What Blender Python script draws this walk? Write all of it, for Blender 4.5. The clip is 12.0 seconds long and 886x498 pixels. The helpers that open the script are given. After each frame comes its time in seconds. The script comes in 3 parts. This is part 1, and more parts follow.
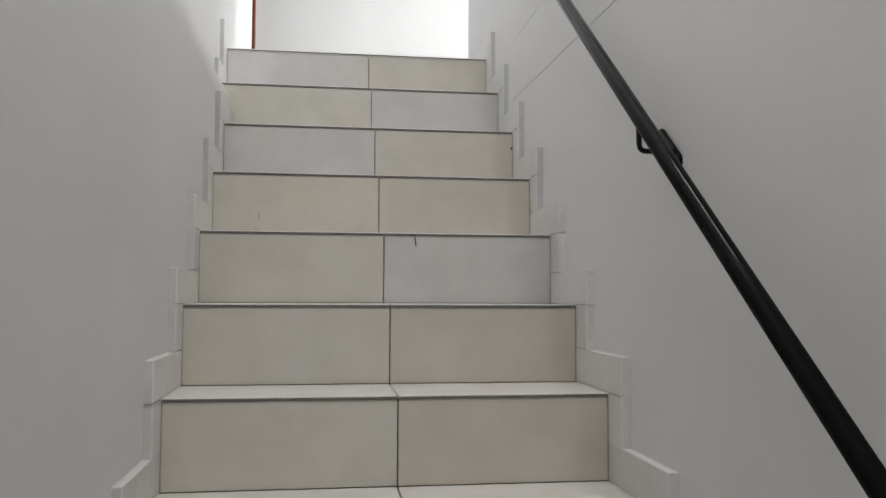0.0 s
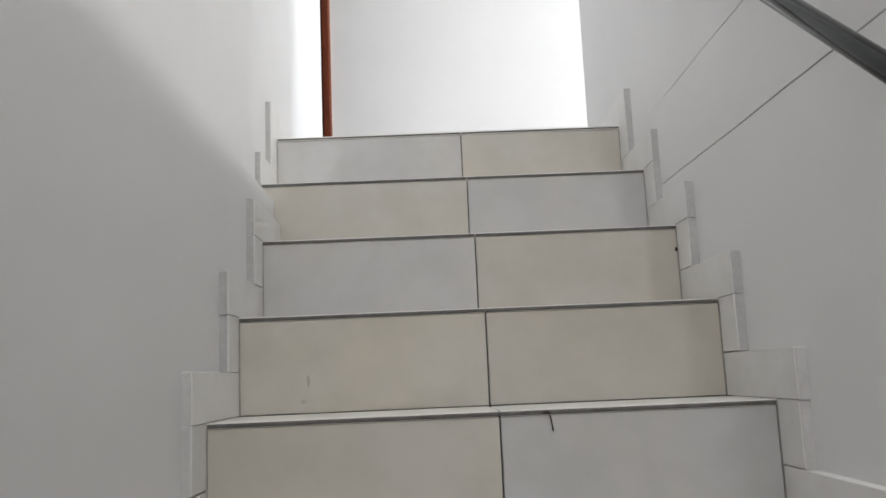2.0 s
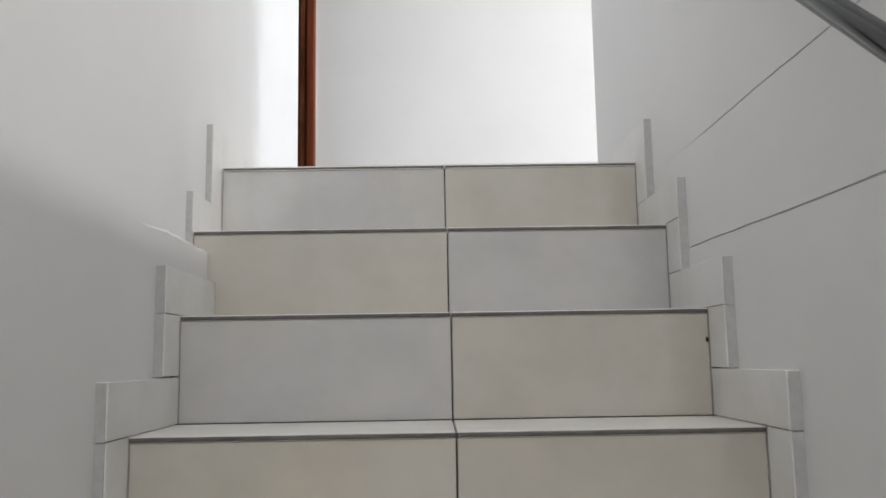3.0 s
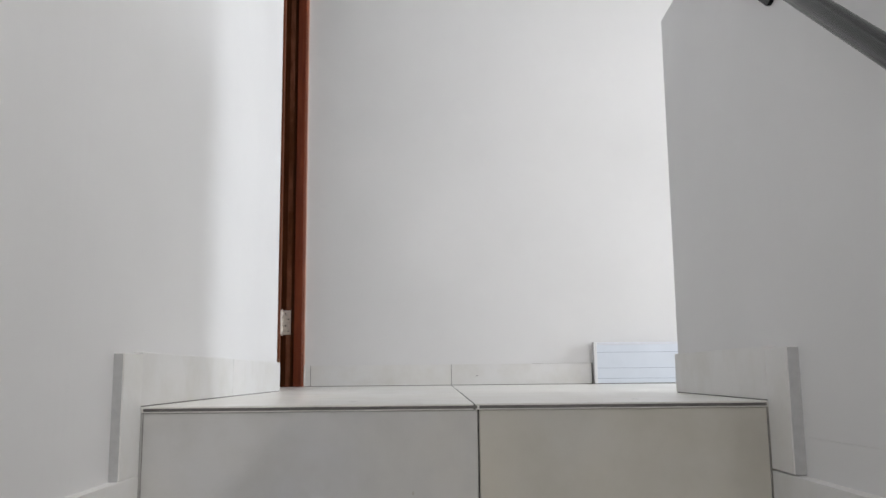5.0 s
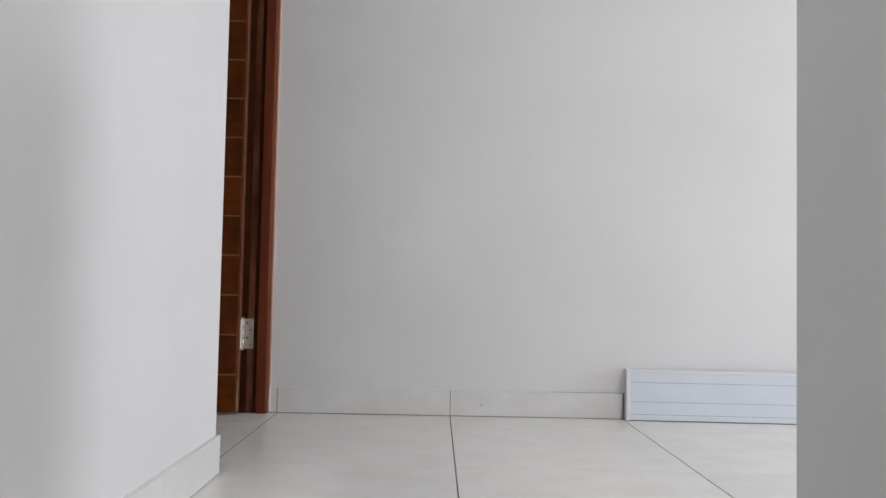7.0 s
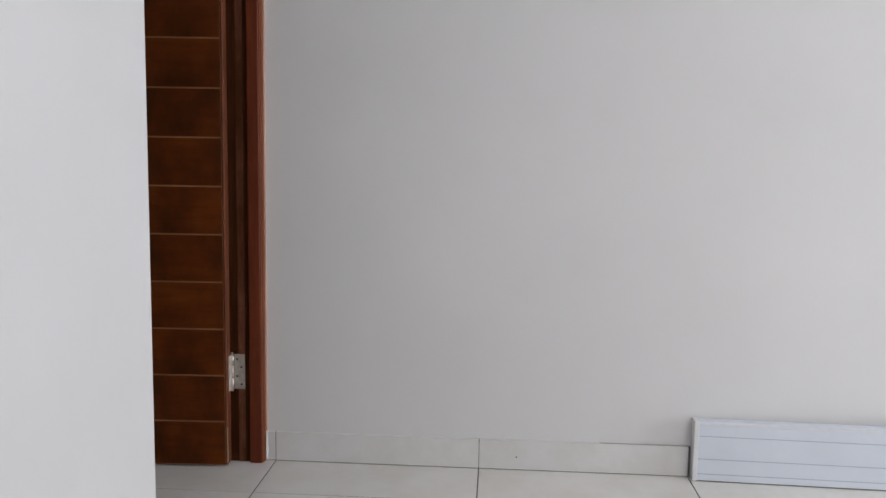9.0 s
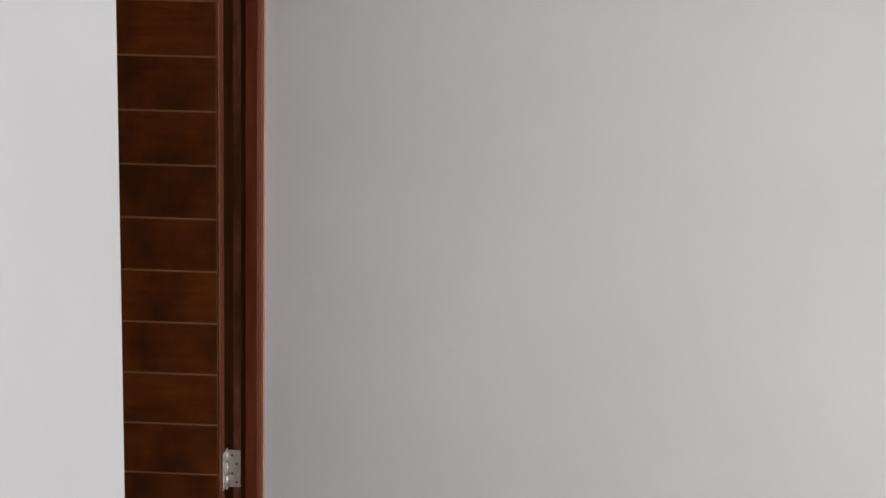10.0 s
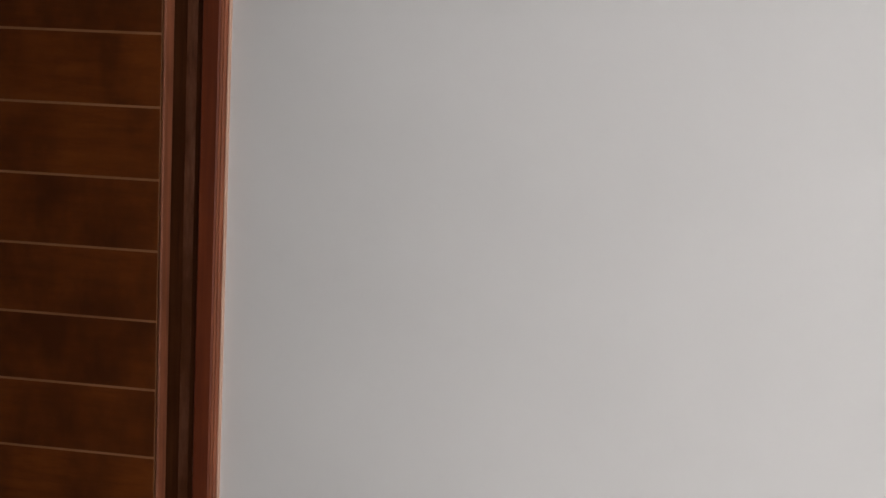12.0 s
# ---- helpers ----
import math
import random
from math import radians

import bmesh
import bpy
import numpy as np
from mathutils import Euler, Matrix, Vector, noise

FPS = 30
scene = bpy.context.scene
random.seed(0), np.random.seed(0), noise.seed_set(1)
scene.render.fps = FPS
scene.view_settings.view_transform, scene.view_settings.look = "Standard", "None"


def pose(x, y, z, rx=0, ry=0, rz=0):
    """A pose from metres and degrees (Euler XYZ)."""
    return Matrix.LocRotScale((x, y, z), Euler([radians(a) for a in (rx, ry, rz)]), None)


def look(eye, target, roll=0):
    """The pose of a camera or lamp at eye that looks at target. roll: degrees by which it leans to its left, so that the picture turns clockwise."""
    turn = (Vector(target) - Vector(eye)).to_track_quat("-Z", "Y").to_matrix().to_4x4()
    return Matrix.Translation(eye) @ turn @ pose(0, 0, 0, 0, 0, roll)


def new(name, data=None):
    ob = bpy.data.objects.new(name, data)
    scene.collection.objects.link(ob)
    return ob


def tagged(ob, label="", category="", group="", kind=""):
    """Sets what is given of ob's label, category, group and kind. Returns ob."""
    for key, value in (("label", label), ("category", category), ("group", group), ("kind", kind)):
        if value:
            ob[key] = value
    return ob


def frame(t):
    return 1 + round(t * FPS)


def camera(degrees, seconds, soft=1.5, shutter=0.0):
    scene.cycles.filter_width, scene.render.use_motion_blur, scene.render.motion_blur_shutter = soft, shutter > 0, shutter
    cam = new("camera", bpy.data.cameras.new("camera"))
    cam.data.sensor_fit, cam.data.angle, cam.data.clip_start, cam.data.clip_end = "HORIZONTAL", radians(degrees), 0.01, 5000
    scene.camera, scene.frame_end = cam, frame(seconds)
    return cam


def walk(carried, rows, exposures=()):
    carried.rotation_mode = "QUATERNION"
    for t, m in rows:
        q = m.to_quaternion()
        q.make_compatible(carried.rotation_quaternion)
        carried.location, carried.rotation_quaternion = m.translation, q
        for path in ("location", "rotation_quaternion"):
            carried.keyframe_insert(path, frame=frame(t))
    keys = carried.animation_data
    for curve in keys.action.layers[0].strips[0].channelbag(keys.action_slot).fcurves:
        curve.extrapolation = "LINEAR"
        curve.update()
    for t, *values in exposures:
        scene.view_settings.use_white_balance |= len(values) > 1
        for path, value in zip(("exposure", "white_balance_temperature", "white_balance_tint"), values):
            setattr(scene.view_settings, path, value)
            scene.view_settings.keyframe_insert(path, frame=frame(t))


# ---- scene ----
# Plan, in metres: y runs up the stairs, x to the walker's right, z = 0 on the upper landing.
RISER, TREAD = 0.19, 0.2347
LOWER = -13                      # risers from the lower floor to the landing
Z_LOW = LOWER * RISER
X_L, X_R = -0.4817, 0.4583       # ends of the treads
Y_BACK = 2.1413                  # back wall of the landing
SKIRT_H, SKIRT_F, SKIRT_T = 0.083, 0.0834, 0.015
Y_CR, Y_CL = 0.5775, 1.222       # ends of the stair's right and left walls
TOP_PARAPET = 0.892
CEIL = 2.9
HALL_X = 4.6                     # window wall at the hall's far end
HALL_Y = -3.2                    # side wall of the hall

# ---- camera ----
cam = camera(55.95, 12.0)
PATH = [
    (0.0, -0.1542, -3.1788, -0.9280, -8.004, 3.174, -0.225),
    (0.5, -0.1065, -2.9950, -0.9039, -4.510, 5.948, -0.673),
    (1.0, -0.0814, -2.7914, -0.8797, -0.334, 6.612, 0.808),
    (1.5, -0.1035, -2.5471, -0.8321, -0.350, 7.816, 1.467),
    (2.0, -0.1063, -2.3389, -0.7004, -0.625, 8.712, 2.426),
    (2.5, -0.0461, -2.1373, -0.5825, -0.668, 9.366, 1.200),
    (2.7, -0.0347, -2.0625, -0.5375, -0.543, 8.346, 0.991),
    (4.3, -0.0266, -1.5634, -0.1216, -0.948, 6.576, 0.563),
    (4.5, -0.0413, -1.4946, -0.0756, 0.162, 7.401, 1.089),
    (5.0, -0.0648, -1.3452, 0.0474, -0.399, 8.510, 0.571),
    (5.5, -0.0245, -1.1817, 0.1464, -0.685, 7.821, -0.204),
    (6.0, -0.0346, -1.0227, 0.2514, 1.353, 5.630, -0.206),
    (6.5, -0.0521, -0.8459, 0.3842, 0.373, 3.563, -0.544),
    (6.7, -0.0636, -0.7802, 0.3967, -0.622, 3.451, -1.244),
    (8.3, 0.0139, -0.3333, 0.7254, 1.700, -4.128, -0.694),
    (8.5, 0.0258, -0.2764, 0.7598, 1.932, -4.483, -0.959),
    (9.0, 0.0284, -0.1395, 0.8788, 3.751, -6.454, -0.915),
    (9.5, 0.0203, -0.0685, 0.9561, 5.728, -4.708, -0.776),
    (10.0, -0.0044, 0.0750, 1.1011, 4.468, -6.796, -1.619),
    (10.5, 0.0088, 0.2094, 1.2065, 1.963, -3.522, -3.360),
    (11.0, 0.0682, 0.3361, 1.3628, 5.808, -6.987, -3.026),
    (11.5, 0.1297, 0.4074, 1.3414, 9.367, -5.020, -3.513),
    (12.0, 0.0360, 0.6501, 1.3755, 9.179, -6.234, -3.155),
]
EXPOSURES = [(0.0, 0.10, 6470, 10), (1.0, 0.12, 6400, 10), (2.5, -0.01, 6430, 11), (4.5, -0.37, 6450, 11), (5.5, -0.58, 6430, 12), (6.5, -0.73, 6440, 13),
             (8.5, -0.87, 6400, 14), (9.5, -0.87, 6520, 14), (10.5, -0.87, 6680, 14), (12.0, -0.73, 6760, 14)]
walk(cam, [(t, pose(x, y, z, 90 + pitch, roll, yaw)) for t, x, y, z, yaw, pitch, roll in PATH], EXPOSURES)

# ---- light ----
world = bpy.data.worlds.new("sky")
scene.world = world
world.use_nodes = True
wn = world.node_tree.nodes
sky = wn.new("ShaderNodeTexSky")
sky.sky_type, sky.sun_disc = "NISHITA", False
sky.sun_elevation, sky.sun_rotation = radians(48), radians(200)
wn["Background"].inputs["Strength"].default_value = 0.1
world.node_tree.links.new(sky.outputs[0], wn["Background"].inputs["Color"])


def area_lamp(name, m, width, height, power, colour):
    data = bpy.data.lights.new(name, "AREA")
    data.shape, data.size, data.size_y, data.energy, data.color = "RECTANGLE", width, height, power, colour
    ob = new(name, data)
    ob.matrix_world = m
    return tagged(ob, kind="structure")


area_lamp("hall_window_light", look((HALL_X + 0.03, 1.0, 1.01), (0.0, 1.0, 1.01)), 0.80, 1.94, 128, (0.89, 0.952, 1.0))
area_lamp("hall_skylight_light", look((2.22, -1.3, CEIL + 0.02), (2.22, -1.299, 0.0)), 0.12, 2.2, 90, (1.0, 0.98, 0.94))
# two unseen fill lamps, added to brighten the stairwell from above and behind
area_lamp("stair_skylight_light", look((0.31, -3.1, CEIL + 0.02), (0.31, -3.099, 0.0)), 0.38, 1.6, 47, (1.0, 0.978, 0.942))
area_lamp("lower_window_light", look((0.0, -6.22, -1.0), (0.0, 0, -1.0)), 0.9, 1.7, 10, (1.0, 0.97, 0.93))


# ---- materials ----
def material(name, rough=0.6, metal=0.0, coat=0.0):
    m = bpy.data.materials.new(name)
    m.use_nodes = True
    b = m.node_tree.nodes["Principled BSDF"]
    b.inputs["Roughness"].default_value, b.inputs["Metallic"].default_value = rough, metal
    b.inputs["Coat Weight"].default_value = coat
    return m, m.node_tree.nodes, m.node_tree.links, b


def noise_node(nodes, links, coord, scale, detail=3.0, stretch=None, rough=0.55):
    n = nodes.new("ShaderNodeTexNoise")
    n.inputs["Scale"].default_value, n.inputs["Detail"].default_value = scale, detail
    n.inputs["Roughness"].default_value = rough
    if stretch:
        mp = nodes.new("ShaderNodeMapping")
        mp.inputs["Scale"].default_value = stretch
        links.new(coord, mp.inputs["Vector"])
        coord = mp.outputs["Vector"]
    links.new(coord, n.inputs["Vector"])
    return n.outputs["Fac"]


def ramp(nodes, links, fac, stops):
    r = nodes.new("ShaderNodeValToRGB")
    while len(r.color_ramp.elements) < len(stops):
        r.color_ramp.elements.new(0.5)
    for e, (p, c) in zip(r.color_ramp.elements, stops):
        e.position, e.color = p, (*c, 1)
    links.new(fac, r.inputs["Fac"])
    return r.outputs["Color"]


def mix(nodes, links, fac, a, b, mode="MIX"):
    n = nodes.new("ShaderNodeMix")
    n.data_type, n.blend_type = "RGBA", mode
    for sock, v in ((n.inputs[0], fac), (n.inputs[6], a), (n.inputs[7], b)):
        if isinstance(v, (int, float)):
            sock.default_value = v
        elif isinstance(v, tuple):
            sock.default_value = (*v, 1)
        else:
            links.new(v, sock)
    return n.outputs[2]


def bump(nodes, links, bsdf, height, strength, distance):
    n = nodes.new("ShaderNodeBump")
    n.inputs["Strength"].default_value, n.inputs["Distance"].default_value = strength, distance
    links.new(height, n.inputs["Height"])
    links.new(n.outputs["Normal"], bsdf.inputs["Normal"])


def position(nodes):
    return nodes.new("ShaderNodeNewGeometry").outputs["Position"]


def paint_material(name, base):
    """Rolled emulsion on plaster: cloudy tone, faint roller stipple, trowel waves."""
    m, n, l, b = material(name, 0.62)
    p = position(n)
    cloud = noise_node(n, l, p, 1.7, 4)
    light, dark = tuple(c * 1.02 for c in base), tuple(c * 0.95 for c in base)
    tone = ramp(n, l, cloud, [(0.3, dark), (0.72, light)])
    scuff = noise_node(n, l, p, 23, 5, rough=0.7)
    l.new(mix(n, l, ramp(n, l, scuff, [(0.60, (0, 0, 0)), (0.78, (0.25, 0.25, 0.25))]), tone, tuple(c * 0.9 for c in base)), b.inputs["Base Color"])
    fine = noise_node(n, l, p, 420, 2)
    wave = noise_node(n, l, p, 6, 2)
    add = n.new("ShaderNodeMath")
    add.operation = "MULTIPLY_ADD"
    l.new(wave, add.inputs[0])
    add.inputs[1].default_value = 3.0
    l.new(fine, add.inputs[2])
    bump(n, l, b, add.outputs[0], 0.12, 0.0012)
    return m


def tile_material(name, base, warm, rough=0.38):
    """Porcelain tile: soft cloudy tint, each tile a shade of its own, faint specks."""
    m, n, l, b = material(name, rough)
    p = position(n)
    rnd = n.new("ShaderNodeObjectInfo").outputs["Random"]
    shift = n.new("ShaderNodeVectorMath")
    shift.operation = "ADD"
    l.new(p, shift.inputs[0])
    l.new(rnd, shift.inputs[1])
    cloud = noise_node(n, l, shift.outputs[0], 3.2, 3)
    tone = mix(n, l, ramp(n, l, cloud, [(0.35, (0, 0, 0)), (0.68, (1, 1, 1))]), base, warm)
    stain = noise_node(n, l, shift.outputs[0], 8.5, 5, rough=0.6)
    tone = mix(n, l, ramp(n, l, stain, [(0.42, (0, 0, 0)), (0.70, (0.8, 0.8, 0.8))]), tone, tuple(c * k for c, k in zip(base, (0.90, 0.885, 0.84))))
    each = ramp(n, l, rnd, [(0.0, (0.93, 0.93, 0.94)), (1.0, (1.0, 1.0, 1.0))])
    tone = mix(n, l, 1.0, tone, each, "MULTIPLY")
    dust = noise_node(n, l, shift.outputs[0], 16, 3)
    l.new(mix(n, l, ramp(n, l, dust, [(0.5, (0, 0, 0)), (0.8, (0.1, 0.1, 0.1))]), tone, tuple(c * 0.86 for c in base)), b.inputs["Base Color"])
    return m


def wood_material(name, dark, mid, light, stretch, rough=0.5, cloud=None):
    """Stained timber: long grain, pores, blotches of stain, thin varnish."""
    m, n, l, b = material(name, rough)
    b.inputs["Specular IOR Level"].default_value = 0.25
    p = position(n)
    rnd = n.new("ShaderNodeObjectInfo").outputs["Random"]
    shift = n.new("ShaderNodeVectorMath")
    shift.operation = "MULTIPLY_ADD"
    l.new(rnd, shift.inputs[0])
    shift.inputs[1].default_value = (3.1, 1.7, 2.3)
    l.new(p, shift.inputs[2])
    grain = noise_node(n, l, shift.outputs[0], 30, 6, stretch, 0.65)
    blotch = noise_node(n, l, shift.outputs[0], 7, 4)
    tone = ramp(n, l, grain, [(0.3, dark), (0.52, mid), (0.78, light)])
    tone = mix(n, l, ramp(n, l, blotch, [(0.35, (0, 0, 0)), (0.7, (0.6, 0.6, 0.6))]), tone, dark)
    if cloud:                        # unevenly taken stain, in upright drifts over each board
        drift = noise_node(n, l, shift.outputs[0], 6.5, 4, (1.0, 1.0, 0.6), 0.55)
        tone = mix(n, l, ramp(n, l, drift, [(0.37, (0, 0, 0)), (0.63, (0.9, 0.9, 0.9))]), tone, cloud)
    l.new(tone, b.inputs["Base Color"])
    bump(n, l, b, grain, 0.25, 0.0008)
    return m


PAINT = paint_material("white_wall_paint", (0.72, 0.715, 0.715))
CEILING = paint_material("ceiling_paint", (0.8, 0.8, 0.79))
TILE_CREAM = tile_material("cream_tile", (0.580, 0.565, 0.518), (0.600, 0.562, 0.477))
TILE_GREY = tile_material("grey_tile", (0.572, 0.577, 0.590), (0.592, 0.577, 0.542))
TILE_WARM = tile_material("warm_tile", (0.578, 0.545, 0.49), (0.60, 0.535, 0.458))
TILE_FLOOR = tile_material("pale_floor_tile", (0.775, 0.76, 0.735), (0.79, 0.77, 0.735), 0.30)
TILE_SKIRT = tile_material("skirting_tile", (0.74, 0.737, 0.73), (0.75, 0.74, 0.722), 0.42)
WOOD_DOOR = wood_material("stained_door_wood", (0.102, 0.0232, 0.0035), (0.146, 0.0345, 0.0052), (0.184, 0.046, 0.008), (0.25, 1, 1.6), 0.6, (0.052, 0.0125, 0.0025))
WOOD_FRAME = wood_material("stained_frame_wood", (0.10, 0.019, 0.006), (0.155, 0.031, 0.0095), (0.21, 0.046, 0.015), (2.0, 2.0, 0.1))
# moulding tone raised so the colour holds the bright highlights along the edges
WOOD_EDGE_LIT = wood_material("highlit_moulding_wood", (0.16, 0.043, 0.018), (0.26, 0.076, 0.034), (0.36, 0.118, 0.058), (2.0, 2.0, 0.12), 0.5)
WOOD_STILE = wood_material("stained_stile_wood", (0.10, 0.028, 0.010), (0.19, 0.056, 0.024), (0.30, 0.10, 0.046), (2.0, 2.0, 0.12), 0.6)
WOOD_BARE = wood_material("bare_scuffed_wood", (0.26, 0.15, 0.085), (0.36, 0.23, 0.14), (0.45, 0.31, 0.2), (2.0, 2.0, 0.12), 0.7)
WOOD_FRINGE = wood_material("pink_fringe_tone", (0.40, 0.22, 0.155), (0.50, 0.30, 0.22), (0.58, 0.38, 0.29), (2.0, 2.0, 0.12), 0.6)
WOOD_GROOVE = wood_material("pale_groove_wood", (0.20, 0.078, 0.03), (0.27, 0.115, 0.048), (0.32, 0.145, 0.065), (0.2, 1, 1))
WOOD_WORN = wood_material("worn_rebate_wood", (0.08, 0.029, 0.014), (0.175, 0.068, 0.037), (0.27, 0.125, 0.08), (2.0, 2.0, 0.35), 0.8, (0.07, 0.023, 0.008))
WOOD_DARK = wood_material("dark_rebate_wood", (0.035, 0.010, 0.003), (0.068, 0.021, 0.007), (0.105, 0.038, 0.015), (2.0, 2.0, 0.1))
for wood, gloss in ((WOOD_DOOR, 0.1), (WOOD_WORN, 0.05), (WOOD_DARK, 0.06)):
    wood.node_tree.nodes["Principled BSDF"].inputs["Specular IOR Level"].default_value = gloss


def plain(name, colour, rough, metal=0.0, var=0.12, scale=60, coat=0.0):
    m, n, l, b = material(name, rough, metal, coat)
    f = noise_node(n, l, position(n), scale, 4)
    l.new(ramp(n, l, f, [(0.3, tuple(c * (1 - var) for c in colour)), (0.7, tuple(min(1, c * (1 + var)) for c in colour))]), b.inputs["Base Color"])
    bump(n, l, b, f, 0.06, 0.0006)
    return m


NOSING = plain("grey_nosing_cement", (0.12, 0.115, 0.108), 0.6, var=0.25, scale=35)
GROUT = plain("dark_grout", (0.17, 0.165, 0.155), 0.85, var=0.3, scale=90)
FLOOR_GROUT = plain("dark_floor_grout", (0.10, 0.097, 0.09), 0.9, var=0.35, scale=60)
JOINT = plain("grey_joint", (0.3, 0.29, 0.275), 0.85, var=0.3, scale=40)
CRACK = plain("crack_shadow", (0.42, 0.415, 0.41), 0.9)
# greys that paint the shade on the skirting's cut edges; the first also colours smudges
EDGE_SHADE_SMUDGE = plain("grey_edge_shade_and_smudge", (0.475, 0.475, 0.475), 0.9, var=0.07, scale=70)
EDGE_SHADE_PALE = plain("pale_edge_shade", (0.585, 0.58, 0.573), 0.8, var=0.06, scale=50)
RAIL = plain("dark_painted_steel", (0.004, 0.0048, 0.005), 0.12, 0.0, 0.1, 300)
RAIL.node_tree.nodes["Principled BSDF"].inputs["Specular IOR Level"].default_value = 0.13
STEEL = plain("hinge_steel", (0.66, 0.61, 0.55), 0.42, 0.8, 0.15, 90)
SCREW = plain("screw_head", (0.12, 0.11, 0.1), 0.5, 1.0)
PVC = plain("bluish_white_trunking", (0.67, 0.72, 0.795), 0.4, var=0.03, scale=9)
PVC_LINE = plain("trunking_groove_shade", (0.36, 0.40, 0.48), 0.5)
PVC_CAP = plain("white_end_cap", (0.75, 0.75, 0.76), 0.4, var=0.03)
PVC_LIP = plain("lilac_white_lip", (0.70, 0.72, 0.775), 0.4, var=0.03)
SMUDGE = plain("faint_grey_smudge", (0.47, 0.45, 0.41), 0.7)
SPLINTER = plain("dark_chip", (0.03, 0.025, 0.02), 0.8)
PLASTER = plain("rough_plaster", (0.66, 0.645, 0.62), 0.85, var=0.06, scale=45)
FRAME_WHITE = plain("white_window_frame", (0.75, 0.75, 0.75), 0.4, var=0.02)
m, _, _, b_glass = material("window_glass", 0.0)
b_glass.inputs["Transmission Weight"].default_value = 1.0
b_glass.inputs["IOR"].default_value = 1.45
GLASS = m


# ---- mesh helpers ----
def box(bm, x0, x1, y0, y1, z0, z1):
    v = [bm.verts.new((x, y, z)) for z in (z0, z1) for x, y in ((x0, y0), (x1, y0), (x1, y1), (x0, y1))]
    for f in ((3, 2, 1, 0), (4, 5, 6, 7), (0, 1, 5, 4), (1, 2, 6, 5), (2, 3, 7, 6), (3, 0, 4, 7)):
        bm.faces.new([v[i] for i in f])
    return v


def bevelled(bm, width=0.002, segments=1):
    bmesh.ops.bevel(bm, geom=bm.edges[:], offset=width, segments=segments, affect="EDGES", profile=0.6)
    return bm


def prism(bm, plan, z0, z1):
    lo, hi = [bm.verts.new((x, y, z0)) for x, y in plan], [bm.verts.new((x, y, z1)) for x, y in plan]
    bm.faces.new(lo[::-1])
    bm.faces.new(hi)
    for i in range(len(plan)):
        j = (i + 1) % len(plan)
        bm.faces.new((lo[i], lo[j], hi[j], hi[i]))
    bmesh.ops.recalc_face_normals(bm, faces=bm.faces[:])


def tube(bm, points, radius, sides=16):
    """A round bar along the points, closed at both ends."""
    points = [Vector(p) for p in points]
    rings = []
    for i, p in enumerate(points):
        d = (points[min(i + 1, len(points) - 1)] - points[max(i - 1, 0)]).normalized()
        u = d.cross(Vector((0, 0, 1)) if abs(d.z) < 0.95 else Vector((0, 1, 0))).normalized()
        w = d.cross(u)
        rings.append([bm.verts.new(p + radius * (math.cos(a) * u + math.sin(a) * w)) for a in (2 * math.pi * k / sides for k in range(sides))])
    for r, s in zip(rings, rings[1:]):
        for k in range(sides):
            bm.faces.new((r[k], r[(k + 1) % sides], s[(k + 1) % sides], s[k])).smooth = True
    bm.faces.new(rings[0][::-1])
    bm.faces.new(rings[-1])
    bmesh.ops.recalc_face_normals(bm, faces=bm.faces[:])


def mesh_of(bm, name, mat):
    data = bpy.data.meshes.new(name)
    bm.to_mesh(data)
    bm.free()
    data.materials.append(mat)
    return data


def part(name, bm, mat, parent=None, label=""):
    """Links a bmesh as one mesh object, under its thing or part."""
    ob = new(name, mesh_of(bm, name, mat))
    ob.parent = parent
    return tagged(ob, label)


def block(name, mat, dims, parent=None, label="", bevel=0.0):
    bm = bmesh.new()
    box(bm, *dims)
    if bevel:
        bevelled(bm, bevel)
    return part(name, bm, mat, parent, label)


def structure(ob, label, category=""):
    return tagged(ob, label, category, kind="structure")


# ---- walls, floors, ceilings ----
def ease(u):
    u = min(max(u, 0.0), 1.0)
    return u * u * (3 - 2 * u)


def left_face(y):
    """x of the stair's left wall, which widens below the landing."""
    return -0.4985 - 0.048 * ease((y + 0.64) / 0.44) - 0.006 * ease((y + 0.2) / 0.4)


def right_face(y):
    return 0.479 + (0.0 if y < 0 else 0.009 * y / Y_CR)


bm = bmesh.new()
ys = [-6.2] + [-0.771 + 1.45 * i / 45 for i in range(46)] + [Y_CL - 0.002]
prism(bm, [(-0.72, -6.2)] + [(left_face(y), y) for y in ys] + [(left_face(Y_CL) - 0.002, Y_CL), (-0.72, Y_CL)], Z_LOW - 0.15, CEIL)
left_wall = structure(part("wall_left", bm, PAINT), "white painted plaster wall beside the stairs", "wall")

# where the wall draws back, the plaster below keeps its line and leaves a rough ledge
bm = bmesh.new()
rings = []
for i in range(41):
    y = -0.72 + 0.4842 * i / 40
    rough = 0.0042 * noise.noise((y * 17.0, 0.4, 2.0)) + 0.0022 * noise.noise((y * 60.0, 1.4, 6.0))
    top = -0.2365 + 0.006 * math.sin(math.pi * i / 40) + rough
    face = -0.4988 + 0.001 * noise.noise((y * 12.0, 5.0, 0.0))
    rings.append([bm.verts.new(c) for c in ((-0.57, y, -0.62), (face, y, -0.62), (face, y, top - 0.005), (face - 0.0015, y, top - 0.0015), (face - 0.005, y, top),
                                            (face - 0.022, y, top - 0.001 + 0.4 * rough), (-0.57, y, top - 0.003))])
for a, b in zip(rings, rings[1:]):
    for i in range(7):
        bm.faces.new((a[i], a[(i + 1) % 7], b[(i + 1) % 7], b[i]))
bm.faces.new(rings[0][::-1])
bm.faces.new(rings[-1])
